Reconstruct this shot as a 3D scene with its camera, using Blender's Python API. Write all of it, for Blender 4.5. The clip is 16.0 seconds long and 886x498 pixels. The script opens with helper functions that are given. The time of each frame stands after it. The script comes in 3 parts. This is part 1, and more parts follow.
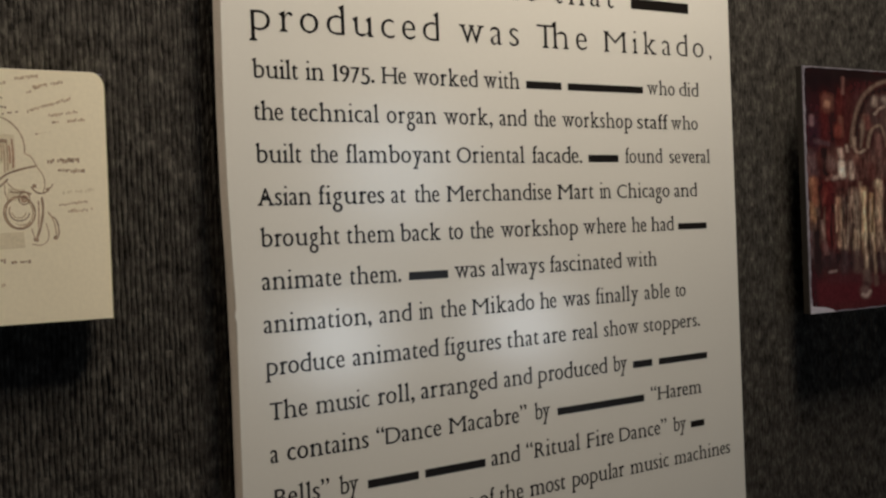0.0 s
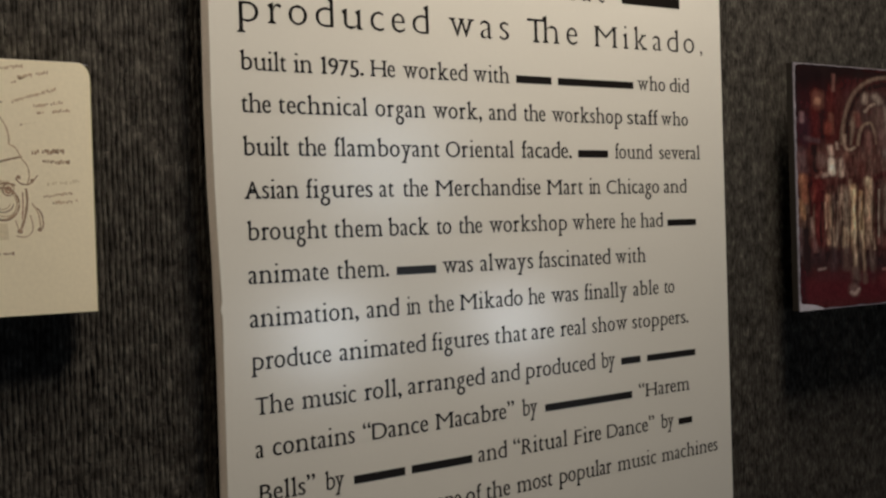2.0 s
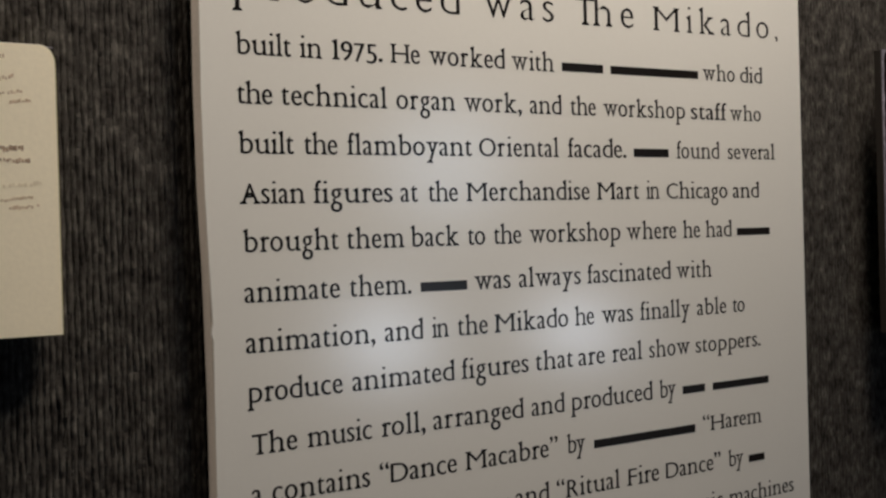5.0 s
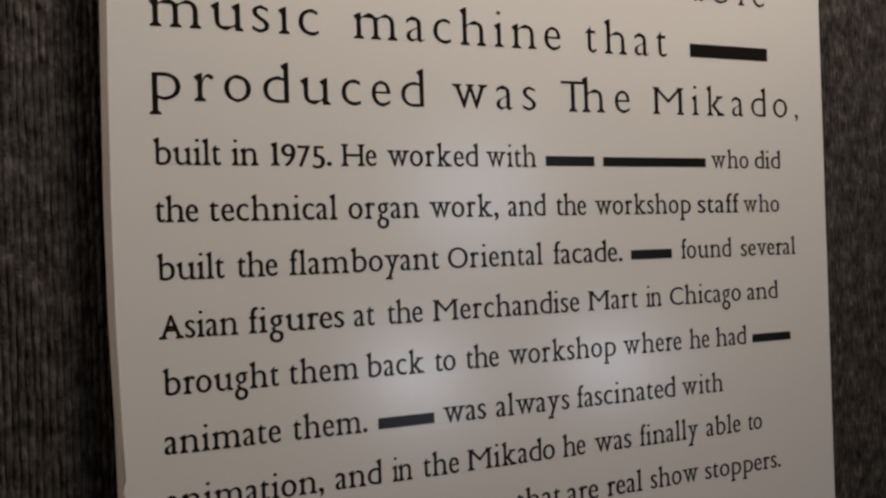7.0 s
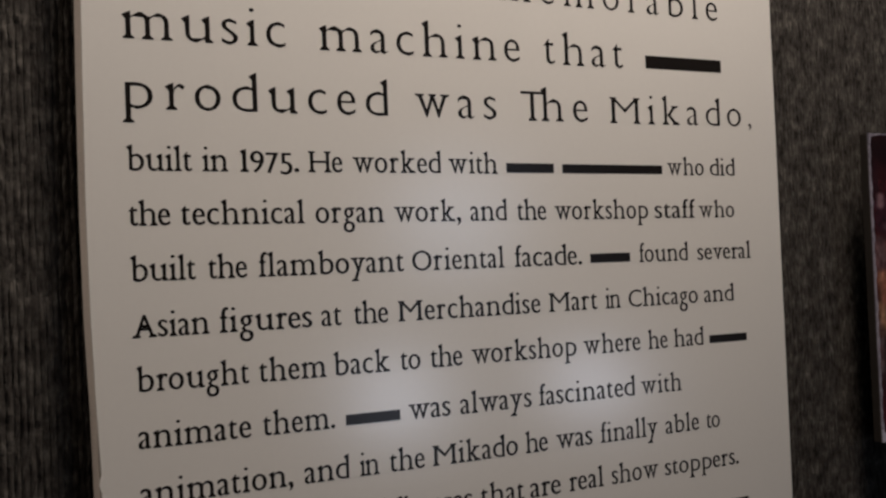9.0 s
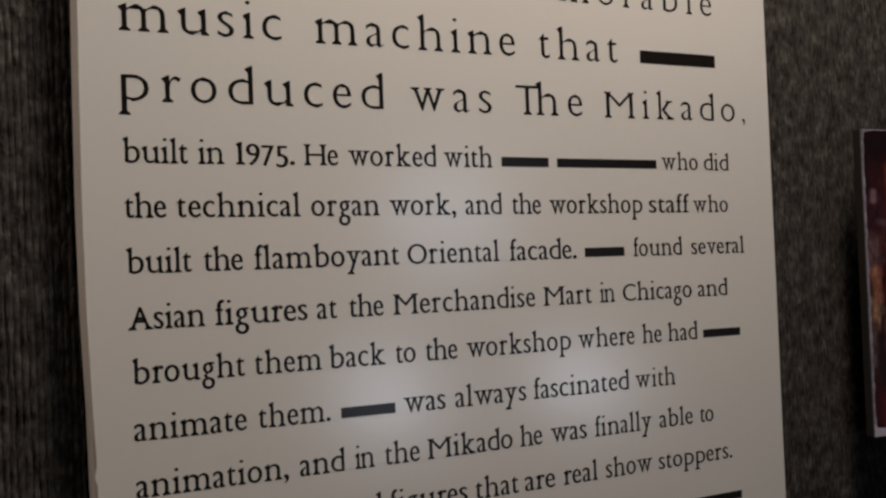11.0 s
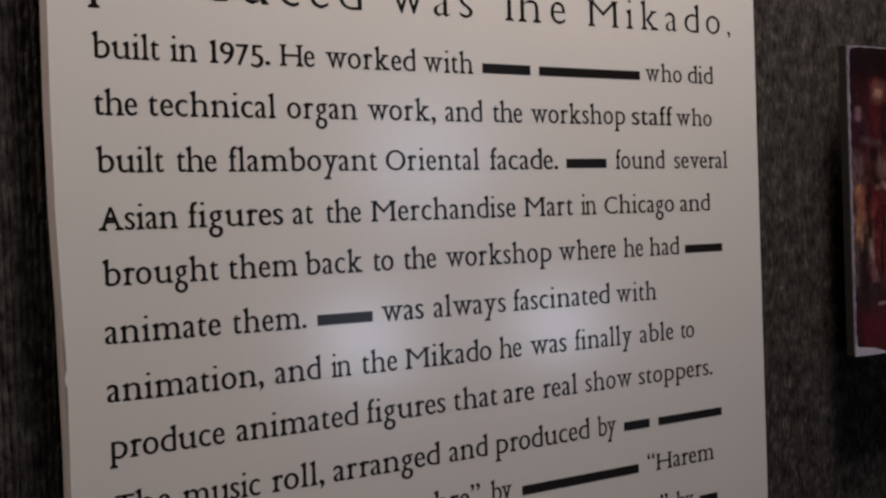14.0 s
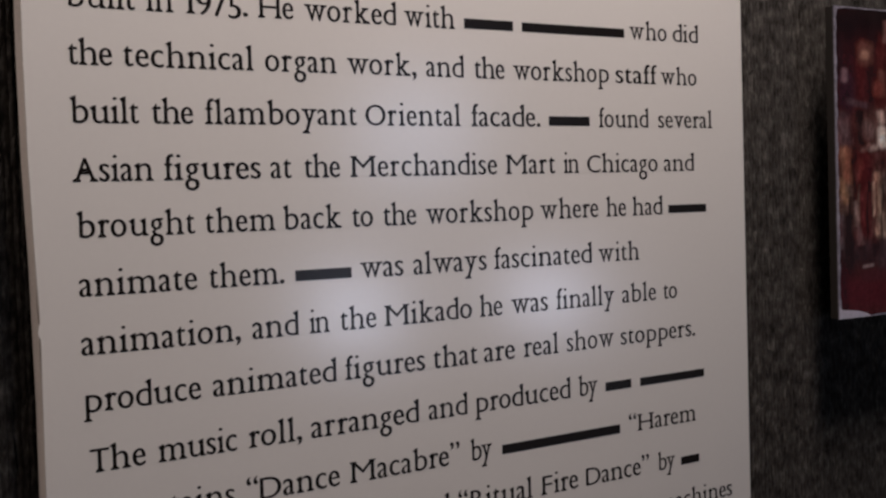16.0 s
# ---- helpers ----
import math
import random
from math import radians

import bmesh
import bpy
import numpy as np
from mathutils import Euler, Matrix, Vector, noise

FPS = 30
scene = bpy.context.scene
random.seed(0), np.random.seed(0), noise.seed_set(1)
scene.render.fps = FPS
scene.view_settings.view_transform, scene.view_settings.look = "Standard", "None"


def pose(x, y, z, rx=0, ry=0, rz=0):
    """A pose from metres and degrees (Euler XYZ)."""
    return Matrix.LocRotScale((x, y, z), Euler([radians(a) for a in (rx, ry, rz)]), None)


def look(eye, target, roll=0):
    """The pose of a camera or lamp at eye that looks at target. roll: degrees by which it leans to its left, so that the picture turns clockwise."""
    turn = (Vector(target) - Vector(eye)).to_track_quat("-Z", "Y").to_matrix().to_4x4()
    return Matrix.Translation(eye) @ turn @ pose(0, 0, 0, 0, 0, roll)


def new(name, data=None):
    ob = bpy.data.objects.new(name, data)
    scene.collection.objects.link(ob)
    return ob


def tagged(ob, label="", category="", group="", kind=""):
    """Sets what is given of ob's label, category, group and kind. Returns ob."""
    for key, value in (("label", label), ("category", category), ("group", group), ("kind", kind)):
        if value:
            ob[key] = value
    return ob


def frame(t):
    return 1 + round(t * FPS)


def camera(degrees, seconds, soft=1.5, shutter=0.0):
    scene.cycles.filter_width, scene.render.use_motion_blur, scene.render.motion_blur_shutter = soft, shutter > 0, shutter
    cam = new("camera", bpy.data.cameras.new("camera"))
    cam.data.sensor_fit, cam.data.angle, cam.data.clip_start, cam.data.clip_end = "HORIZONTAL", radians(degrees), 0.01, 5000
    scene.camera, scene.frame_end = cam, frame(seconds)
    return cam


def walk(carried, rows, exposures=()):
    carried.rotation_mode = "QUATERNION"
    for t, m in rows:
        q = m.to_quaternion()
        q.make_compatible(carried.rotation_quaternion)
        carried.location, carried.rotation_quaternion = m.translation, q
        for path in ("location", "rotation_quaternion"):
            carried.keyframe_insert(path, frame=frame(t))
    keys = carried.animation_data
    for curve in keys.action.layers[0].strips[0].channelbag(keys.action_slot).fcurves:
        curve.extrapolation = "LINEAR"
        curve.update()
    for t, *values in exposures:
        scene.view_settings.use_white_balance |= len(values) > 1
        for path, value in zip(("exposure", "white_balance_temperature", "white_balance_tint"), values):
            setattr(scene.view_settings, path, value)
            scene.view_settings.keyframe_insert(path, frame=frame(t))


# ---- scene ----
cam = camera(37.132, 16.0, soft=2.4, shutter=0.3)


def view(x, y, z, yaw, pitch, roll):
    """A pose from an eye, a turn to the left from +y, a tilt up and a lean, in degrees."""
    a, b = radians(yaw), radians(pitch)
    ahead = Vector((-math.sin(a) * math.cos(b), math.cos(a) * math.cos(b), math.sin(b)))
    return look((x, y, z), Vector((x, y, z)) + ahead, roll)


walk(cam, [
    (0, view(-0.5961, -0.7167, 1.3975, -36.822, -0.535, -2.224)),
    (0.5, view(-0.5951, -0.7131, 1.3967, -36.940, -0.610, -2.020)),
    (1, view(-0.5935, -0.7088, 1.3944, -37.079, -0.645, -2.073)),
    (1.5, view(-0.5938, -0.7085, 1.3971, -37.209, -0.839, -1.857)),
    (2, view(-0.5926, -0.7122, 1.3978, -37.320, -0.802, -1.805)),
    (2.5, view(-0.5912, -0.7145, 1.3963, -37.381, -0.680, -2.034)),
    (3, view(-0.5898, -0.7131, 1.3936, -37.550, -0.772, -2.228)),
    (3.2, view(-0.5878, -0.7135, 1.3919, -37.373, -0.709, -2.062)),
    (5.3, view(-0.4720, -0.6052, 1.4066, -33.807, -0.801, -1.548)),
    (5.5, view(-0.4495, -0.5891, 1.4232, -33.529, -1.193, -1.451)),
    (6, view(-0.4258, -0.5802, 1.4470, -33.211, 0.256, -2.044)),
    (6.5, view(-0.4141, -0.5736, 1.4577, -32.609, 0.237, -1.513)),
    (7, view(-0.4116, -0.5699, 1.4551, -32.584, 0.226, -1.872)),
    (7.5, view(-0.4106, -0.5770, 1.4503, -32.662, 0.495, -2.362)),
    (8, view(-0.4095, -0.5868, 1.4486, -32.857, 0.885, -2.792)),
    (8.5, view(-0.4155, -0.5977, 1.4442, -33.145, 1.248, -2.555)),
    (11, view(-0.4210, -0.5968, 1.4392, -33.791, 1.287, -2.288)),
    (11.5, view(-0.4180, -0.5959, 1.4359, -34.032, 1.028, -2.392)),
    (12, view(-0.4145, -0.5933, 1.4326, -34.239, 0.617, -2.255)),
    (12.5, view(-0.4139, -0.5891, 1.4291, -34.396, 0.373, -2.317)),
    (13, view(-0.4142, -0.5867, 1.4277, -34.541, -0.120, -2.070)),
    (13.5, view(-0.4105, -0.5852, 1.4219, -34.381, -0.839, -2.057)),
    (14, view(-0.4143, -0.5838, 1.4176, -34.698, -0.996, -1.955)),
    (14.5, view(-0.4181, -0.5818, 1.4153, -34.845, -0.949, -1.363)),
    (15, view(-0.4175, -0.5771, 1.4126, -35.005, -1.196, -1.058)),
    (15.5, view(-0.4101, -0.5770, 1.4106, -34.978, -1.768, -1.120)),
    (16, view(-0.4060, -0.5826, 1.4073, -35.000, -2.077, -1.677)),
], exposures=[
    (0, 0.04, 6500, 10), (3.2, 0.04, 6500, 10), (5.5, -0.02, 6150, 14), (6.5, -0.35, 6190, 17), (7, -0.40, 6200, 18), (8.7, -0.45, 6200, 18),
    (11, -0.51, 6250, 18), (12.5, -0.45, 5980, 22), (13.5, -0.34, 5980, 22), (16, -0.15, 5980, 24),
])

# ---- light ----
world = bpy.data.worlds.new("world")
world.use_nodes = True
world.node_tree.nodes["Background"].inputs[0].default_value = (0.5, 0.6, 0.8, 1)
world.node_tree.nodes["Background"].inputs[1].default_value = 0.02
scene.world = world


def disc_lamp(name, eye, target, size, watts, colour, spread=180):
    data = bpy.data.lights.new(name, "AREA")
    data.shape, data.size, data.energy, data.color, data.spread = "DISK", size, watts, colour, radians(spread)
    ob = new(name, data)
    ob.matrix_world = look(eye, target)
    return ob


# Two warm downlights on the ceiling track, and the white lamps of the exhibits across the room.
disc_lamp("ceiling_downlight", (0.24, -0.30, 2.62), (0.16, 0.0, 2.34), 0.36, 20.6, (1.0, 0.865, 0.68), 92)
disc_lamp("ceiling_downlight", (-1.02, -0.12, 2.40), (-0.72, 0.0, 1.99), 0.16, 2.45, (1.0, 0.865, 0.68), 94)
disc_lamp("exhibit_lamp", (2.60, -3.07, 1.055), (0.05, 0, 1.38), 0.22, 2.4, (0.80, 0.90, 1.0))
disc_lamp("exhibit_lamp", (1.99, -3.40, 1.03), (0.0, 0, 1.38), 0.26, 3.1, (0.80, 0.90, 1.0))
disc_lamp("exhibit_lamp", (2.20, -3.30, 1.66), (0.0, 0, 1.45), 0.42, 2.7, (0.68, 0.84, 1.0))


# ---- materials ----
def material(name, base, rough=0.5, metal=0.0, vary=0.12, scale=40.0, fine=600.0, bump=0.0, bump_scale=900.0, second=None, spec=0.5):
    """A surface with slow stains, fine grain and a little relief, in object space metres."""
    m = bpy.data.materials.new(name)
    m.use_nodes = True
    nt = m.node_tree
    n, ln = nt.nodes, nt.links
    p = n["Principled BSDF"]
    p.inputs["Roughness"].default_value, p.inputs["Metallic"].default_value = rough, metal
    p.inputs["Specular IOR Level"].default_value = spec
    co = n.new("ShaderNodeTexCoord")
    slow, quick = n.new("ShaderNodeTexNoise"), n.new("ShaderNodeTexNoise")
    for node, s, d in ((slow, scale, 4), (quick, fine, 2)):
        node.inputs["Scale"].default_value, node.inputs["Detail"].default_value = s, d
        ln.new(co.outputs["Object"], node.inputs["Vector"])
    add = n.new("ShaderNodeMath")
    add.operation = "MULTIPLY_ADD"
    add.inputs[1].default_value = 0.5
    ln.new(slow.outputs["Fac"], add.inputs[0])
    half = n.new("ShaderNodeMath")
    half.operation = "MULTIPLY"
    half.inputs[1].default_value = 0.5
    ln.new(quick.outputs["Fac"], half.inputs[0])
    ln.new(half.outputs[0], add.inputs[2])
    ramp = n.new("ShaderNodeValToRGB")
    ramp.color_ramp.elements[0].position, ramp.color_ramp.elements[1].position = 0.3, 0.7
    dark = [c * (1 - vary) for c in base]
    light = list(second) if second else [min(1, c * (1 + vary)) for c in base]
    ramp.color_ramp.elements[0].color = (*dark, 1)
    ramp.color_ramp.elements[1].color = (*light, 1)
    ln.new(add.outputs[0], ramp.inputs[0])
    ln.new(ramp.outputs[0], p.inputs["Base Color"])
    if bump:
        relief, b = n.new("ShaderNodeTexNoise"), n.new("ShaderNodeBump")
        relief.inputs["Scale"].default_value, relief.inputs["Detail"].default_value = bump_scale, 3
        ln.new(co.outputs["Object"], relief.inputs["Vector"])
        b.inputs["Strength"].default_value, b.inputs["Distance"].default_value = bump, 0.001
        ln.new(relief.outputs["Fac"], b.inputs["Height"])
        ln.new(b.outputs[0], p.inputs["Normal"])
    return m


def streaked(name, stops, rough, across, along, spec=0.5, bump=0.0, fleck=0.5):
    """Flecks drawn out along z: a ramp of colours over a stretched grain mixed with a slower one."""
    m = material(name, (0.1, 0.1, 0.1), rough, bump=bump, bump_scale=across * 1.2, spec=spec)
    n, ln = m.node_tree.nodes, m.node_tree.links
    co, mapping = n.new("ShaderNodeTexCoord"), n.new("ShaderNodeMapping")
    mapping.inputs["Scale"].default_value = (across, across, along)
    ln.new(co.outputs["Object"], mapping.inputs["Vector"])
    grain, slow, mix, ramp = n.new("ShaderNodeTexNoise"), n.new("ShaderNodeTexNoise"), n.new("ShaderNodeMix"), n.new("ShaderNodeValToRGB")
    grain.inputs["Scale"].default_value, grain.inputs["Detail"].default_value = 1.0, 3
    slow.inputs["Scale"].default_value, slow.inputs["Detail"].default_value = 90.0, 4
    ln.new(mapping.outputs[0], grain.inputs["Vector"])
    ln.new(co.outputs["Object"], slow.inputs["Vector"])
    mix.inputs["Factor"].default_value = fleck
    ln.new(slow.outputs["Fac"], mix.inputs["A"])
    ln.new(grain.outputs["Fac"], mix.inputs["B"])
    ln.new(mix.outputs["Result"], ramp.inputs[0])
    while len(ramp.color_ramp.elements) < len(stops):
        ramp.color_ramp.elements.new(0.5)
    for e, (at, colour) in zip(ramp.color_ramp.elements, stops):
        e.position, e.color = at, (*colour, 1)
    ln.new(ramp.outputs[0], n["Principled BSDF"].inputs["Base Color"])
    return m


CARPET = streaked("ribbed_carpet", ((0.33, (0.014, 0.0118, 0.0106)), (0.46, (0.040, 0.036, 0.0325)), (0.56, (0.064, 0.059, 0.053)), (0.70, (0.128, 0.119, 0.106))), 0.95, 430, 190, 0.1, 0.45, 0.55)
FACE = material("satin_panel_face", (0.71, 0.70, 0.67), 0.165, vary=0.015, scale=9, fine=300, bump=0.02, bump_scale=160)
CORE = material("panel_edge", (0.48, 0.43, 0.39), 0.7, vary=0.15, scale=30, bump=0.2)
INK = material("black_vinyl_lettering", (0.014, 0.012, 0.011), 0.20, vary=0.1, spec=0.15)
PAPER = material("cream_drawing_paper", (0.86, 0.79, 0.62), 0.75, vary=0.05, scale=16, fine=400, bump=0.06)
PAPER_EDGE = material("yellowed_backing", (0.34, 0.31, 0.17), 0.7)
PENCIL = material("faded_pencil", (0.52, 0.40, 0.28), 0.8, vary=0.35, scale=220)
PENCIL_DARK = material("brown_pencil", (0.37, 0.265, 0.19), 0.8, vary=0.4, scale=200)
PENCIL_RED = material("red_pencil", (0.42, 0.25, 0.18), 0.8, vary=0.4, scale=200)
SHADING = material("soft_pencil_shading", (0.72, 0.64, 0.48), 0.8, vary=0.1, scale=120)
# Rubbed paper, with the bluish glare on the corner put into its colour.
RUBBED_GLARE = material("rubbed_paper_and_glare", (0.50, 0.475, 0.56), 0.5, vary=0.2, scale=60)
MOUNT = material("dark_mount_edge", (0.016, 0.012, 0.009), 0.6)
# Worn white, tinted with the blue that the glossy edge reflects.
WHITE_EDGE = material("worn_white_edge_blue_sheen", (0.25, 0.235, 0.285), 0.4, vary=0.6, scale=90)
# Tone of the unseen walls and ceiling, set by how much light they bounce.
PLASTER = material("bounce_plaster", (0.32, 0.31, 0.31), 0.8, vary=0.1, scale=5, bump=0.1)
FLOORING = material("dark_floor_carpet", (0.05, 0.04, 0.04), 0.95, vary=0.4, scale=60, bump=0.4)


# ---- building helpers ----
def link(name, bm, mat, parent=None):
    mesh = bpy.data.meshes.new(name)
    bm.to_mesh(mesh)
    bm.free()
    mesh.materials.append(mat)
    ob = new(name, mesh)
    ob.parent = parent
    return ob


def part(name, bm, mat, parent, label=""):
    return tagged(link(name, bm, mat, parent), label)


def box(x0, x1, y0, y1, z0, z1, bevel=0.0):
    bm = bmesh.new()
    bmesh.ops.create_cube(bm, size=1, matrix=Matrix.LocRotScale(((x0 + x1) / 2, (y0 + y1) / 2, (z0 + z1) / 2), None, (x1 - x0, y1 - y0, z1 - z0)))
    if bevel:
        bmesh.ops.bevel(bm, geom=bm.edges[:], offset=bevel, segments=2, affect="EDGES", profile=0.6)
    return bm


def sheet(outline, y0, y1):
    """A thin slab with the given outline of (x, z), counter-clockwise as seen from -y, its face at y0 and its back at y1."""
    bm = bmesh.new()
    front = [bm.verts.new((x, y0, z)) for x, z in outline]
    back = [bm.verts.new((x, y1, z)) for x, z in outline]
    bm.faces.new(front)
    bm.faces.new(back[::-1])
    for i in range(len(front)):
        j = (i + 1) % len(front)
        bm.faces.new((front[j], front[i], back[i], back[j]))
    bmesh.ops.recalc_face_normals(bm, faces=bm.faces[:])
    return bm


def ribbon(points, width, y, closed=False):
    """A flat drawn line of (x, z) points with the given width, tapering a little at its ends."""
    bm = bmesh.new()
    n, rails = len(points), []
    for i, (x, z) in enumerate(points):
        a = points[i - 1] if i or closed else points[0]
        b = points[(i + 1) % n] if i < n - 1 or closed else points[-1]
        d = Vector((b[0] - a[0], b[1] - a[1]))
        d = d.normalized() if d.length > 1e-9 else Vector((1, 0))
        w = width / 2 * (1 if closed or 0 < i < n - 1 else 0.45) * random.uniform(0.8, 1.2)
        rails.append((bm.verts.new((x - d.y * w, y, z + d.x * w)), bm.verts.new((x + d.y * w, y, z - d.x * w))))
    for i in range(n if closed else n - 1):
        a, b = rails[i], rails[(i + 1) % n]
        bm.faces.new((a[0], a[1], b[1], b[0]))
    bmesh.ops.recalc_face_normals(bm, faces=bm.faces[:])
    if bm.faces and sum(f.normal.y for f in bm.faces) > 0:
        bmesh.ops.reverse_faces(bm, faces=bm.faces[:])
    return bm


def curve(points, steps=8):
    """A smooth line through a few points."""
    out, n = [], len(points)
    for i in range(n - 1):
        p = [Vector(points[max(0, min(n - 1, i + k))]) for k in (-1, 0, 1, 2)]
        for s in range(steps):
            t = s / steps
            v = 0.5 * (2 * p[1] + (p[2] - p[0]) * t + (2 * p[0] - 5 * p[1] + 4 * p[2] - p[3]) * t * t + (3 * p[1] - p[0] - 3 * p[2] + p[3]) * t ** 3)
            out.append((v.x, v.y))
    return out + [tuple(points[-1])]


# ---- the room ----
WALL = 0.0130


def carpet_wall(x0, x1, z0, z1, pitch):
    """The wall covering of vertical ribs, which wander and break up into short tufts."""
    per, rise = 4, 0.0038
    count, levels = int((x1 - x0) / pitch), int((z1 - z0) / rise)
    wide = count * per + 1
    verts, faces = [], []
    for k in range(levels + 1):
        z = z0 + (z1 - z0) * k / levels
        for i in range(wide):
            rib, step = divmod(i, per)
            up = math.sin(math.pi * step / per) ** 0.8
            tuft = noise.noise((rib * 5.3, z * 130, 0)) + 0.5 * noise.noise((rib * 2.1, z * 320, 7))
            lift = 0.0007 * up * (0.75 + 0.9 * tuft) + 0.0003 * noise.noise((i * 0.9, z * 260, 3))
            x = x0 + pitch * i / per + 0.0011 * noise.noise((rib * 1.3, z * 60, 5))
            verts.append((x, WALL - lift, z))
    for k in range(levels):
        for i in range(wide - 1):
            a = k * wide + i
            faces.append((a, a + 1, a + wide + 1, a + wide))
    mesh = bpy.data.meshes.new("wall_north")
    mesh.from_pydata(verts, [], faces)
    mesh.materials.append(CARPET)
    return new("wall_north", mesh)


X0, X1, Z0, Z1 = -0.62, 0.68, 1.10, 1.72
tagged(carpet_wall(X0, X1, Z0, Z1, 0.0033), "dark grey ribbed carpet covering on the display wall", "wall", kind="structure")
for name, b in (("wall_north_lower", (-3.5, 3.5, WALL + 0.0005, 0.16, 0.0, Z0)), ("wall_north_upper", (-3.5, 3.5, WALL + 0.0005, 0.16, Z1, 2.75)),
                ("wall_north_left", (-3.5, X0, WALL + 0.0005, 0.16, Z0, Z1)), ("wall_north_right", (X1, 3.5, WALL + 0.0005, 0.16, Z0, Z1)),
                ("wall_north_back", (X0, X1, WALL + 0.012, 0.16, Z0, Z1))):
    tagged(link(name, box(*b), CARPET), "dark grey carpeted display wall", "wall", kind="structure")
# Unseen walls, floor and ceiling, added to enclose the room and bounce fill.
for name, b in (("wall_south", (-3.5, 3.5, -4.75, -4.6, 0, 2.75)), ("wall_east", (3.5, 3.65, -4.6, 0.16, 0, 2.75)), ("wall_west", (-3.65, -3.5, -4.6, 0.16, 0, 2.75))):
    tagged(link(name, box(*b), PLASTER), "unseen gallery wall added to close the room", "wall", kind="structure")
tagged(link("floor", box(-3.65, 3.65, -4.75, 0.16, -0.1, 0), FLOORING), "unseen dark gallery floor added to close the room", "floor", kind="structure")
tagged(link("ceiling", box(-3.65, 3.65, -4.75, 0.16, 2.75, 2.85), PLASTER), "unseen gallery ceiling added to close the room", "ceiling", kind="structure")


# ---- lettering ----
# Advance widths of an old-style book face, in thousandths of its size.
ADVANCE = {}
for row in ("a400 b490 c405 d500 e405 f280 g430 h520 i255 j250 k480 l250 m780 n520 o490 p505 q500 r355 s345 t305 u520 v450 w680 x450 y440 z400",
            "A650 B560 C640 D730 E530 F510 H740 J280 K630 M830 O740 P530 R590 S460 T600 .220 ,220 1340 9440 7410 5400 “400 ”400 -280"):
    for word in row.split():
        ADVANCE[word[0]] = int(word[1:]) / 1000
FIGURES = {"1": (0.90, 0.0), "9": (0.88, -0.02), "7": (0.86, -0.04), "5": (0.90, -0.07)}
SHAPES = {}


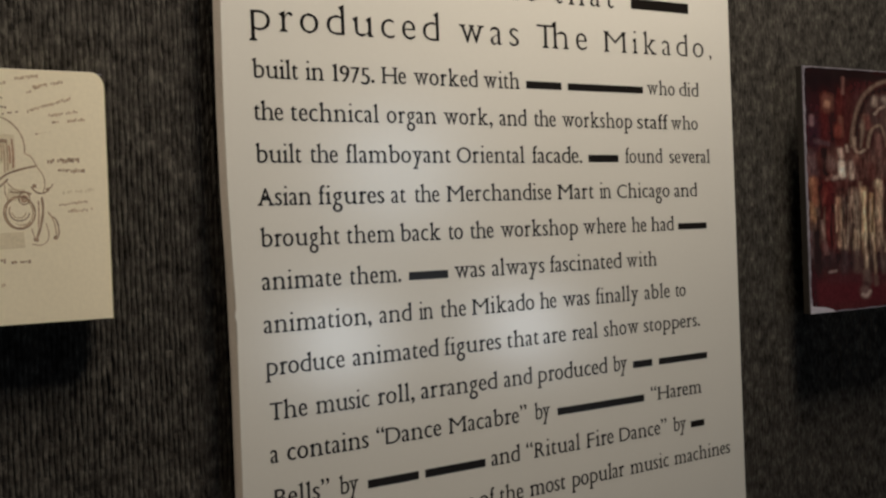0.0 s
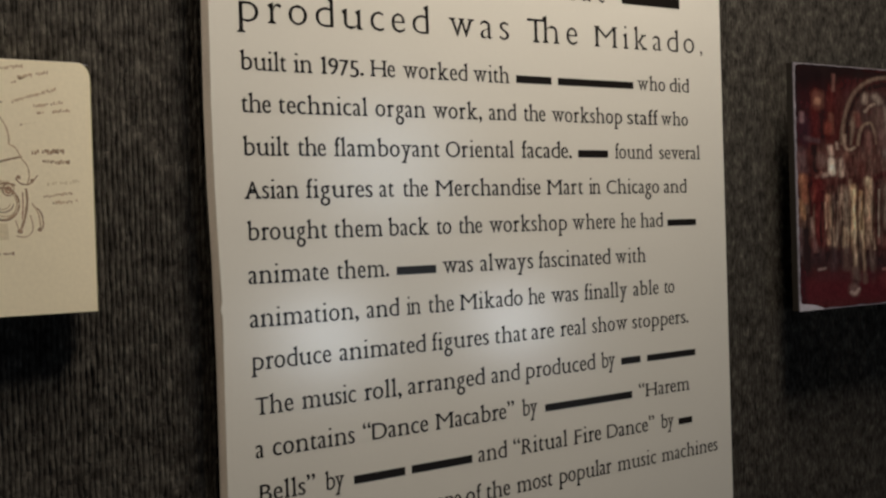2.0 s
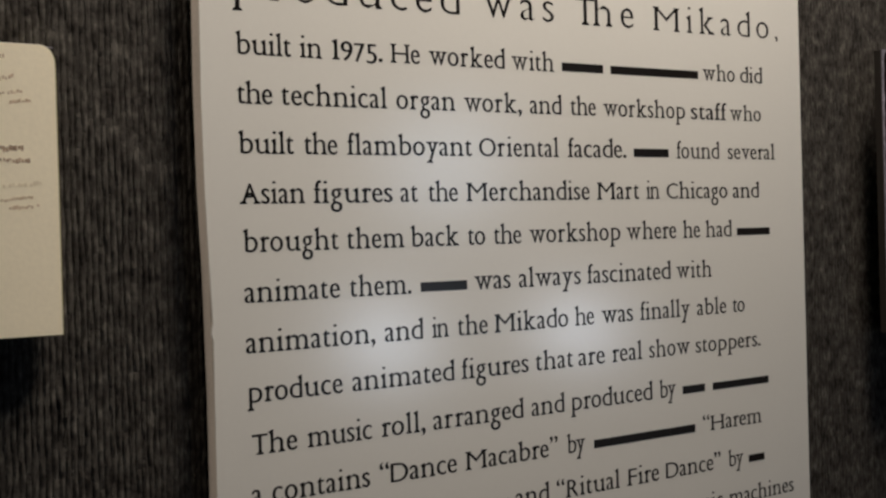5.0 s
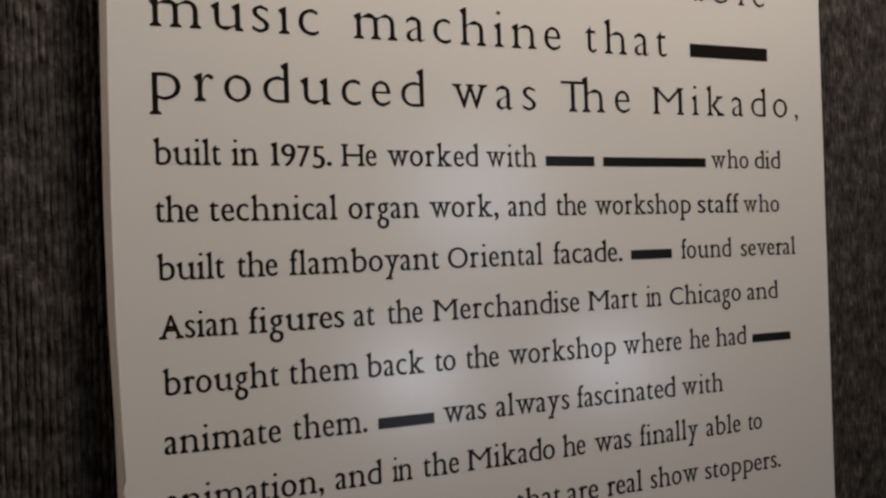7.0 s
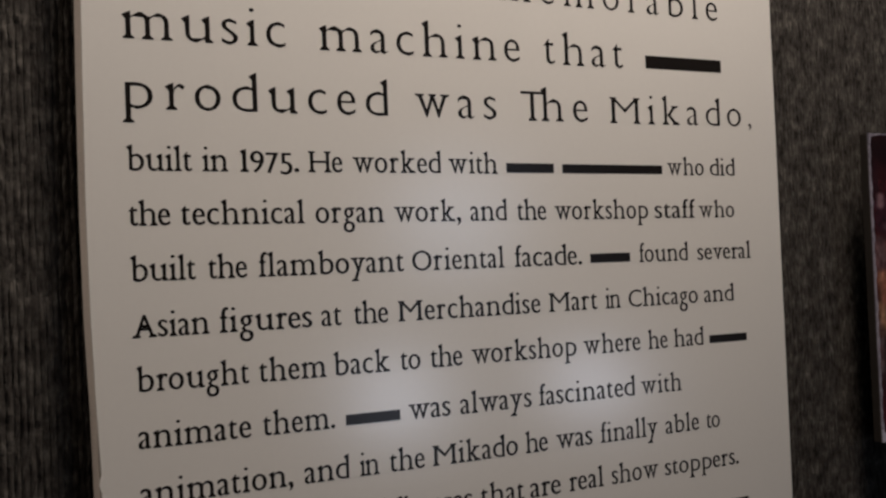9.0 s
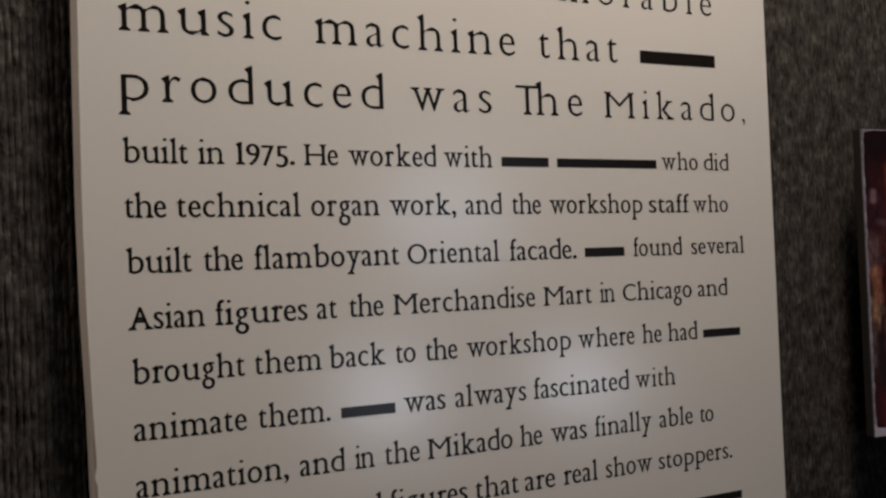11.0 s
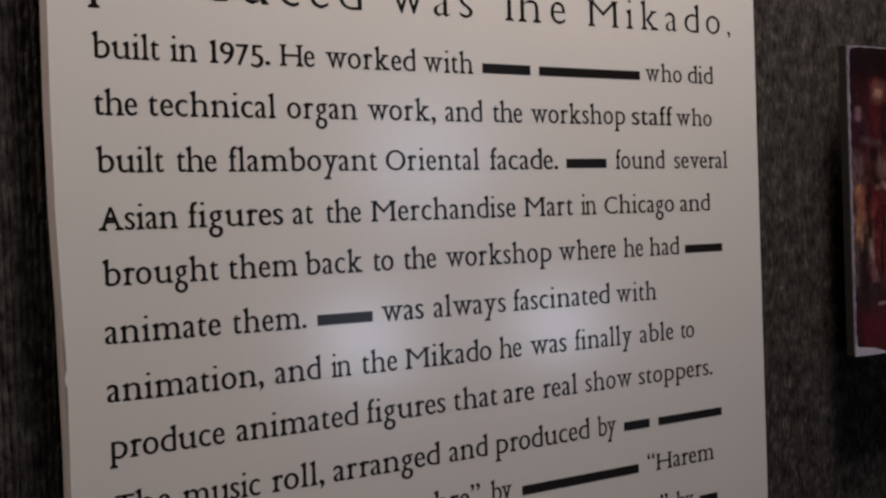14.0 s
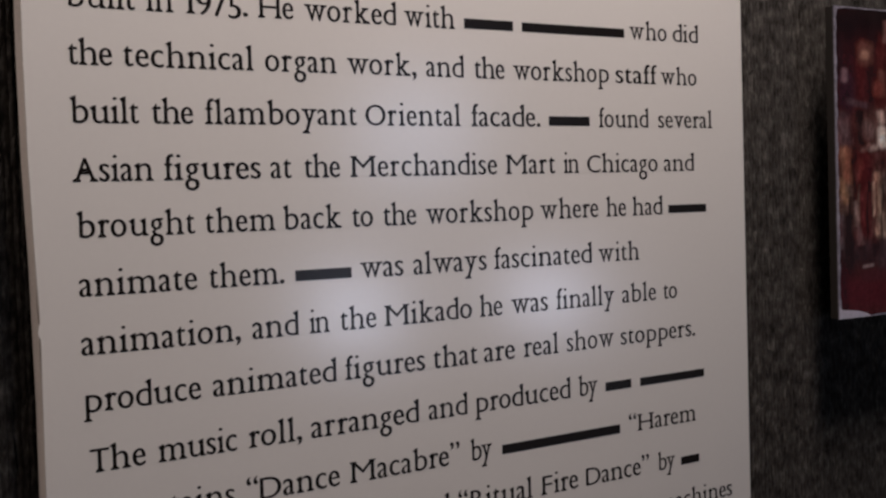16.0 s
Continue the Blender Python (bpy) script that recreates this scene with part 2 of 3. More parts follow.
def glyph(ch, stem, hair, broad):
    """One letter of the built-in font as flat faces in units of the type size: stems stressed, hairlines thinned, serifs on the stem ends."""
    key = (ch, stem, hair, broad)
    if key in SHAPES:
        return SHAPES[key]
    data = bpy.data.curves.new("letter", "FONT")
    data.body, data.resolution_u, data.fill_mode = ch, 5, "FRONT"
    ob = bpy.data.objects.new("letter", data)
    mesh = ob.to_mesh()
    bm = bmesh.new()
    bm.from_mesh(mesh)
    ob.to_mesh_clear()
    bpy.data.objects.remove(ob)
    bpy.data.curves.remove(data)
    bmesh.ops.remove_doubles(bm, verts=bm.verts[:], dist=1e-4)
    if bm.faces and sum(f.normal.z * f.calc_area() for f in bm.faces) < 0:
        bmesh.ops.reverse_faces(bm, faces=bm.faces[:])
    xs = [v.co.x for v in bm.verts]
    left, wide = min(xs), max(max(xs) - min(xs), 0.02)
    want = ADVANCE[ch] * broad - (0.09 if ch in "ilI1.,J" else 0.125 if ch in "hnmkxvwyruAHMKFPRTBD" else 0.085)
    scale = min(1.5, max(0.7, want / wide)) if ch not in "il1.," else 1.0
    tall, drop = FIGURES.get(ch, (0.88 if ch.isupper() else 1.0, 0.0))
    for v in bm.verts:
        v.co.x = (v.co.x - left) * scale
        v.co.y = v.co.y * tall + drop
    if ch in "ij":
        for v in bm.verts:
            if v.co.y > 0.52:
                v.co.y = 0.56 + (v.co.y - 0.56) * 0.9 + 0.05
    if ch in ".,":
        dot = 1.12 if broad < 1.1 else 0.85
        for v in bm.verts:
            v.co.x, v.co.y = v.co.x * dot, v.co.y * dot
    if ch == "g":
        for v in bm.verts:
            if v.co.y < 0:
                v.co.y *= 1.25
    # Which way is out, at every point of the outline.
    out, after = {}, {}
    for e in bm.edges:
        if len(e.link_faces) == 1:
            loop = e.link_loops[0]
            a, b = loop.vert, loop.link_loop_next.vert
            after[a] = b
            d = (b.co - a.co).normalized()
            for v in (a, b):
                out[v] = out.get(v, Vector((0, 0, 0))) + Vector((d.y, -d.x, 0))
    before = {b: a for a, b in after.items()}
    # Flat ends of stems.
    ends = []
    for a, b in after.items():
        d = b.co - a.co
        if abs(d.y) < 0.012 and 0.05 < abs(d.x) < 0.17:
            p, q = before.get(a), after.get(b)
            if p and q:
                u, w = p.co.y - a.co.y, q.co.y - b.co.y
                if u > 0.05 and w > 0.05:
                    ends.append((-1, min(a.co.x, b.co.x), max(a.co.x, b.co.x), a.co.y))
                elif u < -0.05 and w < -0.05:
                    ends.append((1, min(a.co.x, b.co.x), max(a.co.x, b.co.x), a.co.y))
    grow_x, grow_y = (stem - 0.094 * scale) / 2, (hair - 0.075) / 2
    for v, n in out.items():
        if n.length > 1e-6:
            n = n.normalized()
            v.co.x += n.x * grow_x
            v.co.y += n.y * grow_y * (0.3 if abs(n.x) < 0.2 and not 0.03 < v.co.y < 0.40 else 1)
    reach, thick, bracket = 0.058, hair * 0.6, 0.045

    def patch(points):
        faces = bm.faces.new([bm.verts.new((x, y, 0.004)) for x, y in points])
        faces.normal_update()
        if faces.normal.z < 0:
            faces.normal_flip()

    for way, x0, x1, y in ends:
        if (ch in "ij" and y > 0.5) or (ch == "A" and way > 0):
            continue
        x0, x1 = x0 - grow_x, x1 + grow_x
        if ch in "t.,“”-15" or (ch in "9" and way < 0):
            if ch != "1":
                continue
        if way < 0:
            l = 0 if ch in "adub" else reach
            r = 0 if ch == "b" else reach
            patch([(x0 - l, y), (x1 + r, y), (x1 + r, y + thick), (x1, y + thick + bracket), (x0, y + thick + bracket), (x0 - l, y + thick)])
        elif ch.isupper() or ch in "vwxy" or (ch == "k" and y < 0.5):
            patch([(x0 - reach, y), (x0 - reach, y - thick), (x0, y - thick - 0.03), (x1, y - thick - 0.03), (x1 + reach, y - thick), (x1 + reach, y)])
        elif ch not in "f":
            patch([(x0 - reach * 1.2, y - 0.055), (x0, y - 0.085 - bracket), (x1, y - 0.05 - bracket), (x1, y + 0.018)])
    lo, hi = min(v.co.x for v in bm.verts), max(v.co.x for v in bm.verts)
    for i, v in enumerate(bm.verts):
        v.co.x -= lo
    bm.verts.index_update()
    SHAPES[key] = ([v.co.copy() for v in bm.verts], [[v.index for v in f.verts] for f in bm.faces], hi - lo)
    bm.free()
    return SHAPES[key]


def word(text, x0, x1, z, size, parent, stem=0.104, hair=0.058, broad=1.0, rise=0.0):
    """A word between x0 and x1 on the baseline z; its letters share out what room there is between them."""
    inks = [glyph(ch, stem, hair, broad) for ch in text]
    gaps = []
    for a, b in zip(text, text[1:]):
        g = 0.018 if (a in "oecbp" or b in "oecdq") else 0.010
        gaps.append(-0.02 if a == "T" and b == "h" else -0.03 if (a in "fT" or (a in "rvwy" and b in ".,aeo")) else g)
    joined = text.startswith("Th") and size > 0.022
    if joined:
        gaps[0] = -0.07
    free = ((x1 - x0) / size - sum(i[2] for i in inks) - sum(gaps)) / max(1, len(text) - 1 - joined)
    squeeze = 1.0
    if len(text) == 1 or free < -0.035 or (free > 0.035 and size < 0.022):
        aim = 0.0 if len(text) == 1 else (-0.035 if free < 0 else 0.035)
        squeeze = ((x1 - x0) / size - sum(gaps) - aim * (len(text) - 1)) / sum(i[2] for i in inks)
        free = aim
    bm = bmesh.new()
    pen = 0.0
    for k, (verts, faces, wide) in enumerate(inks):
        made = [bm.verts.new((x0 + (pen + v.x * squeeze) * size, FACE_Y - 0.00005 - v.z * 0.004, z + v.y * size + rise * (x0 + 0.2 + (pen + v.x * squeeze) * size))) for v in verts]
        for f in faces:
            bm.faces.new([made[i] for i in f])
        pen += wide * squeeze + (0 if joined and k == 0 else free) + (gaps[k] if k < len(gaps) else 0)
    return part("word", bm, INK, parent)


def bar(x0, x1, z, size, parent, rise=0.0, **style):
    """A plain bar in place of a name."""
    z0, z1, up = z + rise * (x0 + 0.2), z + rise * (x1 + 0.2), 0.34 * size
    return part("bar", sheet([(x0, z0 + 0.04 * size), (x1, z1 + 0.04 * size), (x1, z1 + up), (x0, z0 + up)], FACE_Y - 0.00006, FACE_Y - 0.00001), INK, parent)


# ---- the text panel ----
FACE_Y = 0.0
LEFT, RIGHT, BOTTOM, TOP = -0.2177, 0.2392, 0.95, 1.864
panel = tagged(new("text_panel"), "white satin museum text panel with black serif lettering on carpeted wall", "sign")
nick = 1.3545
# The free edge of the board wavers a little along its height.
WAVER = [(-0.2186, TOP), (-0.2194, 1.60), (-0.2202, 1.54), (-0.2207, 1.48), (-0.2202, 1.43), (-0.2188, 1.385)]
BELOW = [(-0.2179, 1.32), (-0.2182, 1.25), (-0.2186, 1.15), (LEFT, BOTTOM)]
NICK = [(LEFT, nick + 0.004), (LEFT - 0.0007, nick + 0.002), (LEFT - 0.0012, nick - 0.001), (LEFT - 0.0006, nick - 0.003), (LEFT, nick - 0.004)]
part("board", sheet([(RIGHT, BOTTOM), (RIGHT, TOP)] + WAVER + BELOW, 0.0012, 0.0105), CORE, panel, "grey-brown board edge")
part("face_sheet", sheet([(RIGHT, BOTTOM), (RIGHT, TOP)] + WAVER + NICK + BELOW, FACE_Y, 0.0012), FACE, panel, "warm white satin face, chipped at one edge")
for cleat_z in (1.12, 1.72):
    part("cleat", box(LEFT + 0.05, RIGHT - 0.05, 0.0105, WALL + 0.0005, cleat_z - 0.03, cleat_z + 0.03), CORE, panel)

BODY, HEAD = 0.0180, 0.0285


def line(z, size, text, **style):
    """Words with their two ends in millimetres along the panel; a bar stands for a name."""
    bits = text.split()
    for k in range(0, len(bits), 3):
        x0, x1 = int(bits[k + 1]) / 1000 + 0.0003, int(bits[k + 2]) / 1000 - 0.0009
        here = size * (1 - 0.09 * max(0.0, min(1.0, (x1 - 0.10) / 0.10)))
        if bits[k] == "|":
            bar(x0, x1, z, here, panel, **style)
        else:
            word(bits[k], x0, x1, z, here, panel, **style)


line(1.4996, BODY, "built -201 -167 in -163 -148 1975. -143 -109 He -105 -84 worked -79 -23 with -19 15 | 20 55 | 60 139 who 142 174 did 178 201", rise=0.003)
line(1.4736, BODY, "the -201 -179 technical -175 -107 organ -102 -60 work, -55 -11 and -6 20 the 26 48 workshop 53 126 staff 130 165 who 167 199", rise=0.002)
line(1.4473, BODY, "built -201 -167 the -162 -140 flamboyant -135 -49 Oriental -45 17 facade. 23 73 | 78 110 found 116 157 several 164 212", rise=0.002)
line(1.4208, BODY, "Asian -201 -161 figures -157 -105 at -101 -88 the -82 -60 Merchandise -55 41 Mart 46 83 in 88 101 Chicago 106 164 and 168 195", rise=0.002)
line(1.3953, BODY, "brought -200 -141 them -137 -98 back -95 -60 to -55 -41 the -36 -14 workshop -9 66 where 70 115 he 120 137 had 141 167 | 171 205")
line(1.3687, BODY, "animate -200 -141 them. -136 -94 | -89 -55 was -51 -23 always -18 32 fascinated 36 109 with 113 147")
line(1.3420, BODY, "animation, -200 -119 and -114 -87 in -82 -69 the -64 -41 Mikado -37 21 he 25 42 was 47 75 finally 80 126 able 131 160 to 165 178", rise=0.004)
line(1.3158, BODY, "produce -200 -141 animated -136 -66 figures -62 -11 that -7 24 are 27 50 real 55 82 show 87 125 stoppers. 129 193", rise=0.008)
line(1.2882, BODY, "The -198 -170 music -165 -123 roll, -118 -87 arranged -83 -16 and -11 16 produced 20 90 by 95 111 | 116 138 | 144 200", rise=0.01)
line(1.2618, BODY, "a -199 -192 contains -187 -125 “Dance -120 -66 Macabre” -61 10 by 16 32 | 38 128 “Harem 134 192", rise=0.0105)
line(1.2345, BODY, "Bells” -197 -156 by -150 -134 | -128 -86 | -82 -29 and -25 2 “Ritual 7 60 Fire 65 94 Dance” 99 151 by 157 173 | 177 194", rise=0.012)
line(1.2065, BODY, "one -63 -40 of -37 -22 the -19 4 most 9 44 popular 49 104 music 109 152 machines 157 223", rise=0.018)
line(1.5290, HEAD, "produced -202 -55 was -39 16 The 32 82 Mikado, 98 218", rise=0.008, stem=0.090, hair=0.041, broad=1.16)
line(1.5624, HEAD, "music -201 -114 machine -96 34 that 50 111 | 128 193", rise=0.007, stem=0.090, hair=0.041, broad=1.16)
line(1.5990, HEAD, "memorable 19 192", stem=0.090, hair=0.041, broad=1.16)


# ---- the drawing ----
def drawing():
    """A sketch on cream paper, mounted on a square-cornered backing."""
    right, low, high, face = -0.2965, 1.3585, 1.4985, 0.0003
    wide = 0.216
    thing = tagged(new("mounted_drawing"), "pencil sketch on cream paper mounted on yellowed backing board", "drawing")
    part("mounting_block", box(right - wide + 0.05, right - 0.05, 0.0075, WALL + 0.0005, low + 0.04, high - 0.04), MOUNT, thing)
    r = 0.0075
    corner = [(right - r + r * math.sin(a), high - r * 1.2 + r * 1.2 * math.cos(a)) for a in [radians(90 - 15 * k) for k in range(7)]]
    part("backing", sheet([(right - wide, low - 0.0005), (right + 0.0008, low - 0.0005)] + [(x + 0.0008, z) for x, z in corner] + [(right - wide, high)], face + 0.0008, 0.0075), PAPER_EDGE, thing, "yellowed backing board")
    part("corner_film", sheet([(right - 0.010, high - 0.0004), (right + 0.0006, high - 0.0010), (right + 0.0007, high - 0.0004), (right - 0.010, high + 0.0002)], 0.004, 0.0046), WHITE_EDGE, thing, "clear film edge at the corner")
    part("paper", sheet([(right - wide, low), (right, low)] + corner + [(right - wide, high)], face, face + 0.0008), PAPER, thing, "cream paper with a rounded corner")
    y = face - 0.00004
    unit = 0.0001265

    def at(cx, cy):
        return right - (486 - cx) * unit, high - (cy - 68) * unit

    def stroke(points, width, mat, closed=False):
        part("pencil_line", ribbon([at(*p) for p in curve(points)], width * 1.25 * unit, y - random.uniform(0, 0.00002), closed), mat, thing)

    def ring(cx, cy, rx, ry, width, mat, start=0, sweep=360):
        pts = [(cx + rx * math.cos(radians(start + sweep * k / 30)), cy + ry * math.sin(radians(start + sweep * k / 30))) for k in range(31)]
        part("pencil_line", ribbon([at(*p) for p in pts], width * unit, y - random.uniform(0, 0.00002)), mat, thing)

    # Soft shading first, then lines.
    for pts, mat in (([(-60, 780), (95, 775), (100, 845), (-60, 850)], SHADING), ([(20, 350), (70, 355), (72, 500), (25, 520)], SHADING),
                     ([(-40, 360), (22, 352), (30, 470), (-40, 500)], SHADING), ([(35, 585), (110, 590), (100, 640), (25, 640)], SHADING)):
        part("pencil_shading", sheet([at(*p) for p in reversed(pts)], face - 0.00002, face), mat, thing)
    stroke([(-70, 262), (0, 274), (55, 300), (95, 345), (112, 395), (112, 435)], 5, PENCIL)
    stroke([(112, 435), (140, 450), (158, 480), (165, 495)], 4, PENCIL)
    stroke([(168, 488), (100, 502), (30, 525), (-20, 565)], 6, PENCIL_DARK)
    stroke([(165, 495), (190, 530), (196, 575), (185, 610)], 4, PENCIL)
    stroke([(-10, 585), (20, 560), (35, 545)], 7, PENCIL_DARK)
    stroke([(20, 560), (22, 610), (40, 645)], 4, PENCIL)
    stroke([(30, 560), (60, 590), (90, 600)], 4, PENCIL)
    for k, (dx, w) in enumerate(((0, 8), (5, 5), (-4, 5))):
        ring(80 + dx, 692, 68 - 3 * k, 70 - 2 * k, w, PENCIL_DARK if k < 2 else PENCIL)
    ring(80, 685, 45, 42, 5, PENCIL_DARK, 10, 200)
    ring(88, 690, 52, 56, 4, PENCIL, -80, 200)
    ring(78, 690, 30, 25, 4, PENCIL, 0, 180)
    ring(103, 630, 24, 26, 6, PENCIL_DARK)
    ring(104, 632, 12, 13, 7, PENCIL_RED)
    stroke([(40, 600), (75, 605), (100, 600), (135, 612)], 5, PENCIL_DARK)
    stroke([(180, 625), (184, 680), (172, 750), (150, 810)], 8, PENCIL_DARK)
    stroke([(165, 640), (165, 700), (160, 760)], 4, PENCIL_RED)
    stroke([(130, 760), (140, 795), (150, 810)], 4, PENCIL)
    stroke([(135, 580), (160, 605), (195, 606), (225, 580), (232, 568)], 5, PENCIL_DARK)
    for p, q in (((142, 572), (158, 576)), ((206, 585), (214, 598)), ((138, 806), (160, 812)), ((228, 800), (244, 806))):
        stroke([p, ((p[0] + q[0]) / 2, (p[1] + q[1]) / 2 + 3), q], 12, PENCIL_DARK)
    stroke([(205, 690), (225, 720), (235, 750), (240, 800)], 5, PENCIL)
    stroke([(225, 710), (245, 735), (252, 780), (245, 805)], 5, PENCIL_DARK)
    stroke([(195, 740), (205, 780), (200, 815), (170, 835), (130, 830)], 4, PENCIL)
    for x, top, low_y in ((8, 390, 470), (20, 395, 520), (34, 380, 510), (45, 400, 480), (58, 370, 500)):
        stroke([(x, top), (x + 4, (top + low_y) / 2), (x + 2, low_y)], 6, random.choice((PENCIL_RED, PENCIL_DARK, PENCIL)))
    stroke([(0, 385), (20, 380), (38, 384)], 12, PENCIL_DARK)
    # Handwriting too faint to read, as short bars.
    upper = ((-40, 150, 55, 122, 13, PENCIL), (82, 112, 188, 92, 15, PENCIL), (132, 172, 190, 140, 10, PENCIL), (160, 146, 300, 116, 13, PENCIL), (-10, 190, 28, 198, 10, PENCIL_DARK),
             (-5, 230, 45, 236, 9, PENCIL_DARK), (20, 266, 92, 252, 9, PENCIL_DARK), (132, 250, 330, 190, 12, PENCIL), (226, 268, 360, 248, 12, PENCIL), (240, 298, 392, 280, 12, PENCIL))
    lower = ((152, 352, 176, 350, 8, PENCIL), (176, 348, 240, 336, 4, SHADING), (212, 468, 360, 464, 18, PENCIL_DARK), (258, 508, 384, 512, 14, PENCIL_DARK), (275, 606, 425, 596, 13, SHADING),
             (258, 662, 390, 648, 10, PENCIL), (298, 690, 414, 680, 12, PENCIL), (-10, 900, 30, 890, 18, PENCIL_DARK), (36, 906, 122, 908, 12, PENCIL_DARK), (-10, 1004, 8, 1000, 14, PENCIL))
    for x0, y0, x1, y1, h, mat in upper + lower:
        pieces = max(2, int(abs(x1 - x0) / 11))
        for k in range(pieces):
            if random.random() < 0.12:
                continue
            f0, f1 = k / pieces, (k + random.uniform(0.5, 0.95)) / pieces
            lift = random.uniform(-0.25, 0.25) * h
            a = at(x0 + (x1 - x0) * f0, y0 + (y1 - y0) * f0 + lift)
            b = at(x0 + (x1 - x0) * f1, y0 + (y1 - y0) * f1 + lift + random.uniform(-2, 2))
            h2 = h * unit * random.uniform(0.30, 0.62)
            part("writing_bar", sheet([(a[0], a[1] - h2), (b[0], b[1] - h2), (b[0], b[1] + h2), (a[0], a[1] + h2)], face - 0.00005, face), mat, thing)


drawing()


# ---- the photograph ----
def print_surface():
    """A glossy print: the colour of the picture, broken up by the grain of the paper and its fine scratches."""
    m = material("glossy_print", (0.1, 0.1, 0.1), 0.22, bump=0.05, bump_scale=300)
    n, ln = m.node_tree.nodes, m.node_tree.links
    picture, co, grain, mix = n.new("ShaderNodeVertexColor"), n.new("ShaderNodeTexCoord"), n.new("ShaderNodeTexNoise"), n.new("ShaderNodeMix")
    picture.layer_name = "picture"
    grain.inputs["Scale"].default_value, grain.inputs["Detail"].default_value = 420, 3
    ln.new(co.outputs["Object"], grain.inputs["Vector"])
    spread = n.new("ShaderNodeMapRange")
    for k, v in ((1, 0.3), (2, 0.7), (3, 0.78), (4, 1.22)):
        spread.inputs[k].default_value = v
    ln.new(grain.outputs["Fac"], spread.inputs[0])
    mix.data_type, mix.blend_type = "RGBA", "MULTIPLY"
    mix.inputs["Factor"].default_value = 1.0
    ln.new(picture.outputs["Color"], mix.inputs["A"])
    ln.new(spread.outputs[0], mix.inputs["B"])
    ln.new(mix.outputs["Result"], n["Principled BSDF"].inputs["Base Color"])
    return m


def picture(across, down):
    """The soft picture of a red and gilt organ front, laid on stroke by stroke in millimetres from the upper corner; it is the same on both sides of its middle."""
    middle = 150.0
    u = np.where(across > middle, 2 * middle - across, across)
    v = down
    # Strokes waver a little, as the carving does.
    u = u + 0.9 * np.sin(v * 0.17 + 1.3 * np.sin(u * 0.21)) * np.sin(u * 0.33 + v * 0.05)
    tone = np.ones(u.shape + (3,)) * (0.065, 0.016, 0.014)

    def brush(points, width, colour):
        """A soft stroke along some points; it is widest on the upright."""
        near = np.full(u.shape, 1e9)
        points = curve(points, 5) if len(points) > 2 else points
        ends = list(zip(points, points[1:]))
        for (a, b), (c, d) in ends:
            px, py, qx, qy = a * KX, b * KY, c * KX, d * KY
            dx, dy = qx - px, qy - py
            f = np.clip(((u * KX - px) * dx + (v * KY - py) * dy) / (dx * dx + dy * dy + 1e-9), 0, 1)
            near = np.minimum(near, np.hypot(u * KX - px - f * dx, v * KY - py - f * dy))
        cover = (0.92 * np.exp(-0.85 * (near / width) ** 3.0))[..., None]
        tone[:] = tone * (1 - cover) + np.array(colour) * cover

    KX, KY = 1.234, 2.030
    # curtains
    brush([(-6.5, 28.3), (155.8, 22.7)], 60, (0.056, 0.010, 0.011))
    brush([(-8.2, 59.0), (61.3, 57.8)], 30, (0.056, 0.011, 0.012))
    brush([(16.9, 13.1), (13.7, 70.6)], 6, (0.037, 0.008, 0.011))
    brush([(27.9, 22.2), (25.5, 65.7)], 6, (0.079, 0.011, 0.011))
    brush([(39.8, 17.0), (36.8, 70.3)], 6, (0.031, 0.008, 0.009))
    brush([(50.1, 16.6), (47.0, 70.2)], 6, (0.084, 0.013, 0.011))
    brush([(63.9, 11.1), (59.2, 65.2)], 6, (0.069, 0.014, 0.012))
    brush([(75.5, 5.7), (71.4, 20.6)], 8, (0.060, 0.012, 0.014))
    brush([(5.6, 11.2), (40.5, 4.8)], 30, (0.011, 0.006, 0.007))
    brush([(2.7, 23.2), (4.4, 46.9)], 8, (0.023, 0.008, 0.011))
    brush([(40.6, 3.3), (88.7, 4.1)], 14, (0.016, 0.008, 0.008))
    brush([(88.6, 6.1), (165.6, 5.7)], 7, (0.019, 0.010, 0.010))
    brush([(11.1, 49.1), (11.0, 63.5)], 11, (0.041, 0.014, 0.023))
    brush([(9.2, 43.0), (9.6, 49.2)], 4, (0.223, 0.113, 0.133))
    brush([(31.5, 26.9), (31.8, 34.7)], 9, (0.187, 0.065, 0.044))
    brush([(32.1, 30.8), (31.9, 32.7)], 5, (0.445, 0.214, 0.126))
    brush([(54.5, 9.0), (53.8, 21.3)], 3.5, (0.187, 0.079, 0.065))
    brush([(49.3, 43.4), (50.1, 58.0)], 5, (0.163, 0.052, 0.034))
    brush([(45.7, 51.8), (45.4, 56.6)], 7, (0.187, 0.037, 0.023))
    # arch
    brush([(107.4, 39.4), (172.4, 42.9)], 44, (0.084, 0.046, 0.041))
    brush([(69.7, 65.1), (73.0, 50.2), (78.6, 37.7), (89.1, 25.0), (104.5, 17.9), (138.8, 13.0), (174.2, 11.6)], 5, (0.033, 0.014, 0.013))
    brush([(63.9, 67.6), (66.4, 52.8), (72.1, 37.9), (80.9, 25.2), (94.6, 15.8), (113.4, 9.5), (146.2, 6.1), (174.6, 5.4)], 3.2, (0.204, 0.129, 0.091))
    brush([(76.1, 67.4), (79.4, 52.5), (84.9, 41.0)], 4, (0.262, 0.179, 0.126))
    brush([(75.3, 52.6), (73.6, 67.5)], 3.5, (0.046, 0.017, 0.016))
    brush([(86.5, 42.4), (88.5, 49.9)], 7, (0.171, 0.052, 0.041))
    brush([(103.5, 35.5), (104.9, 39.5)], 5, (0.079, 0.029, 0.025))
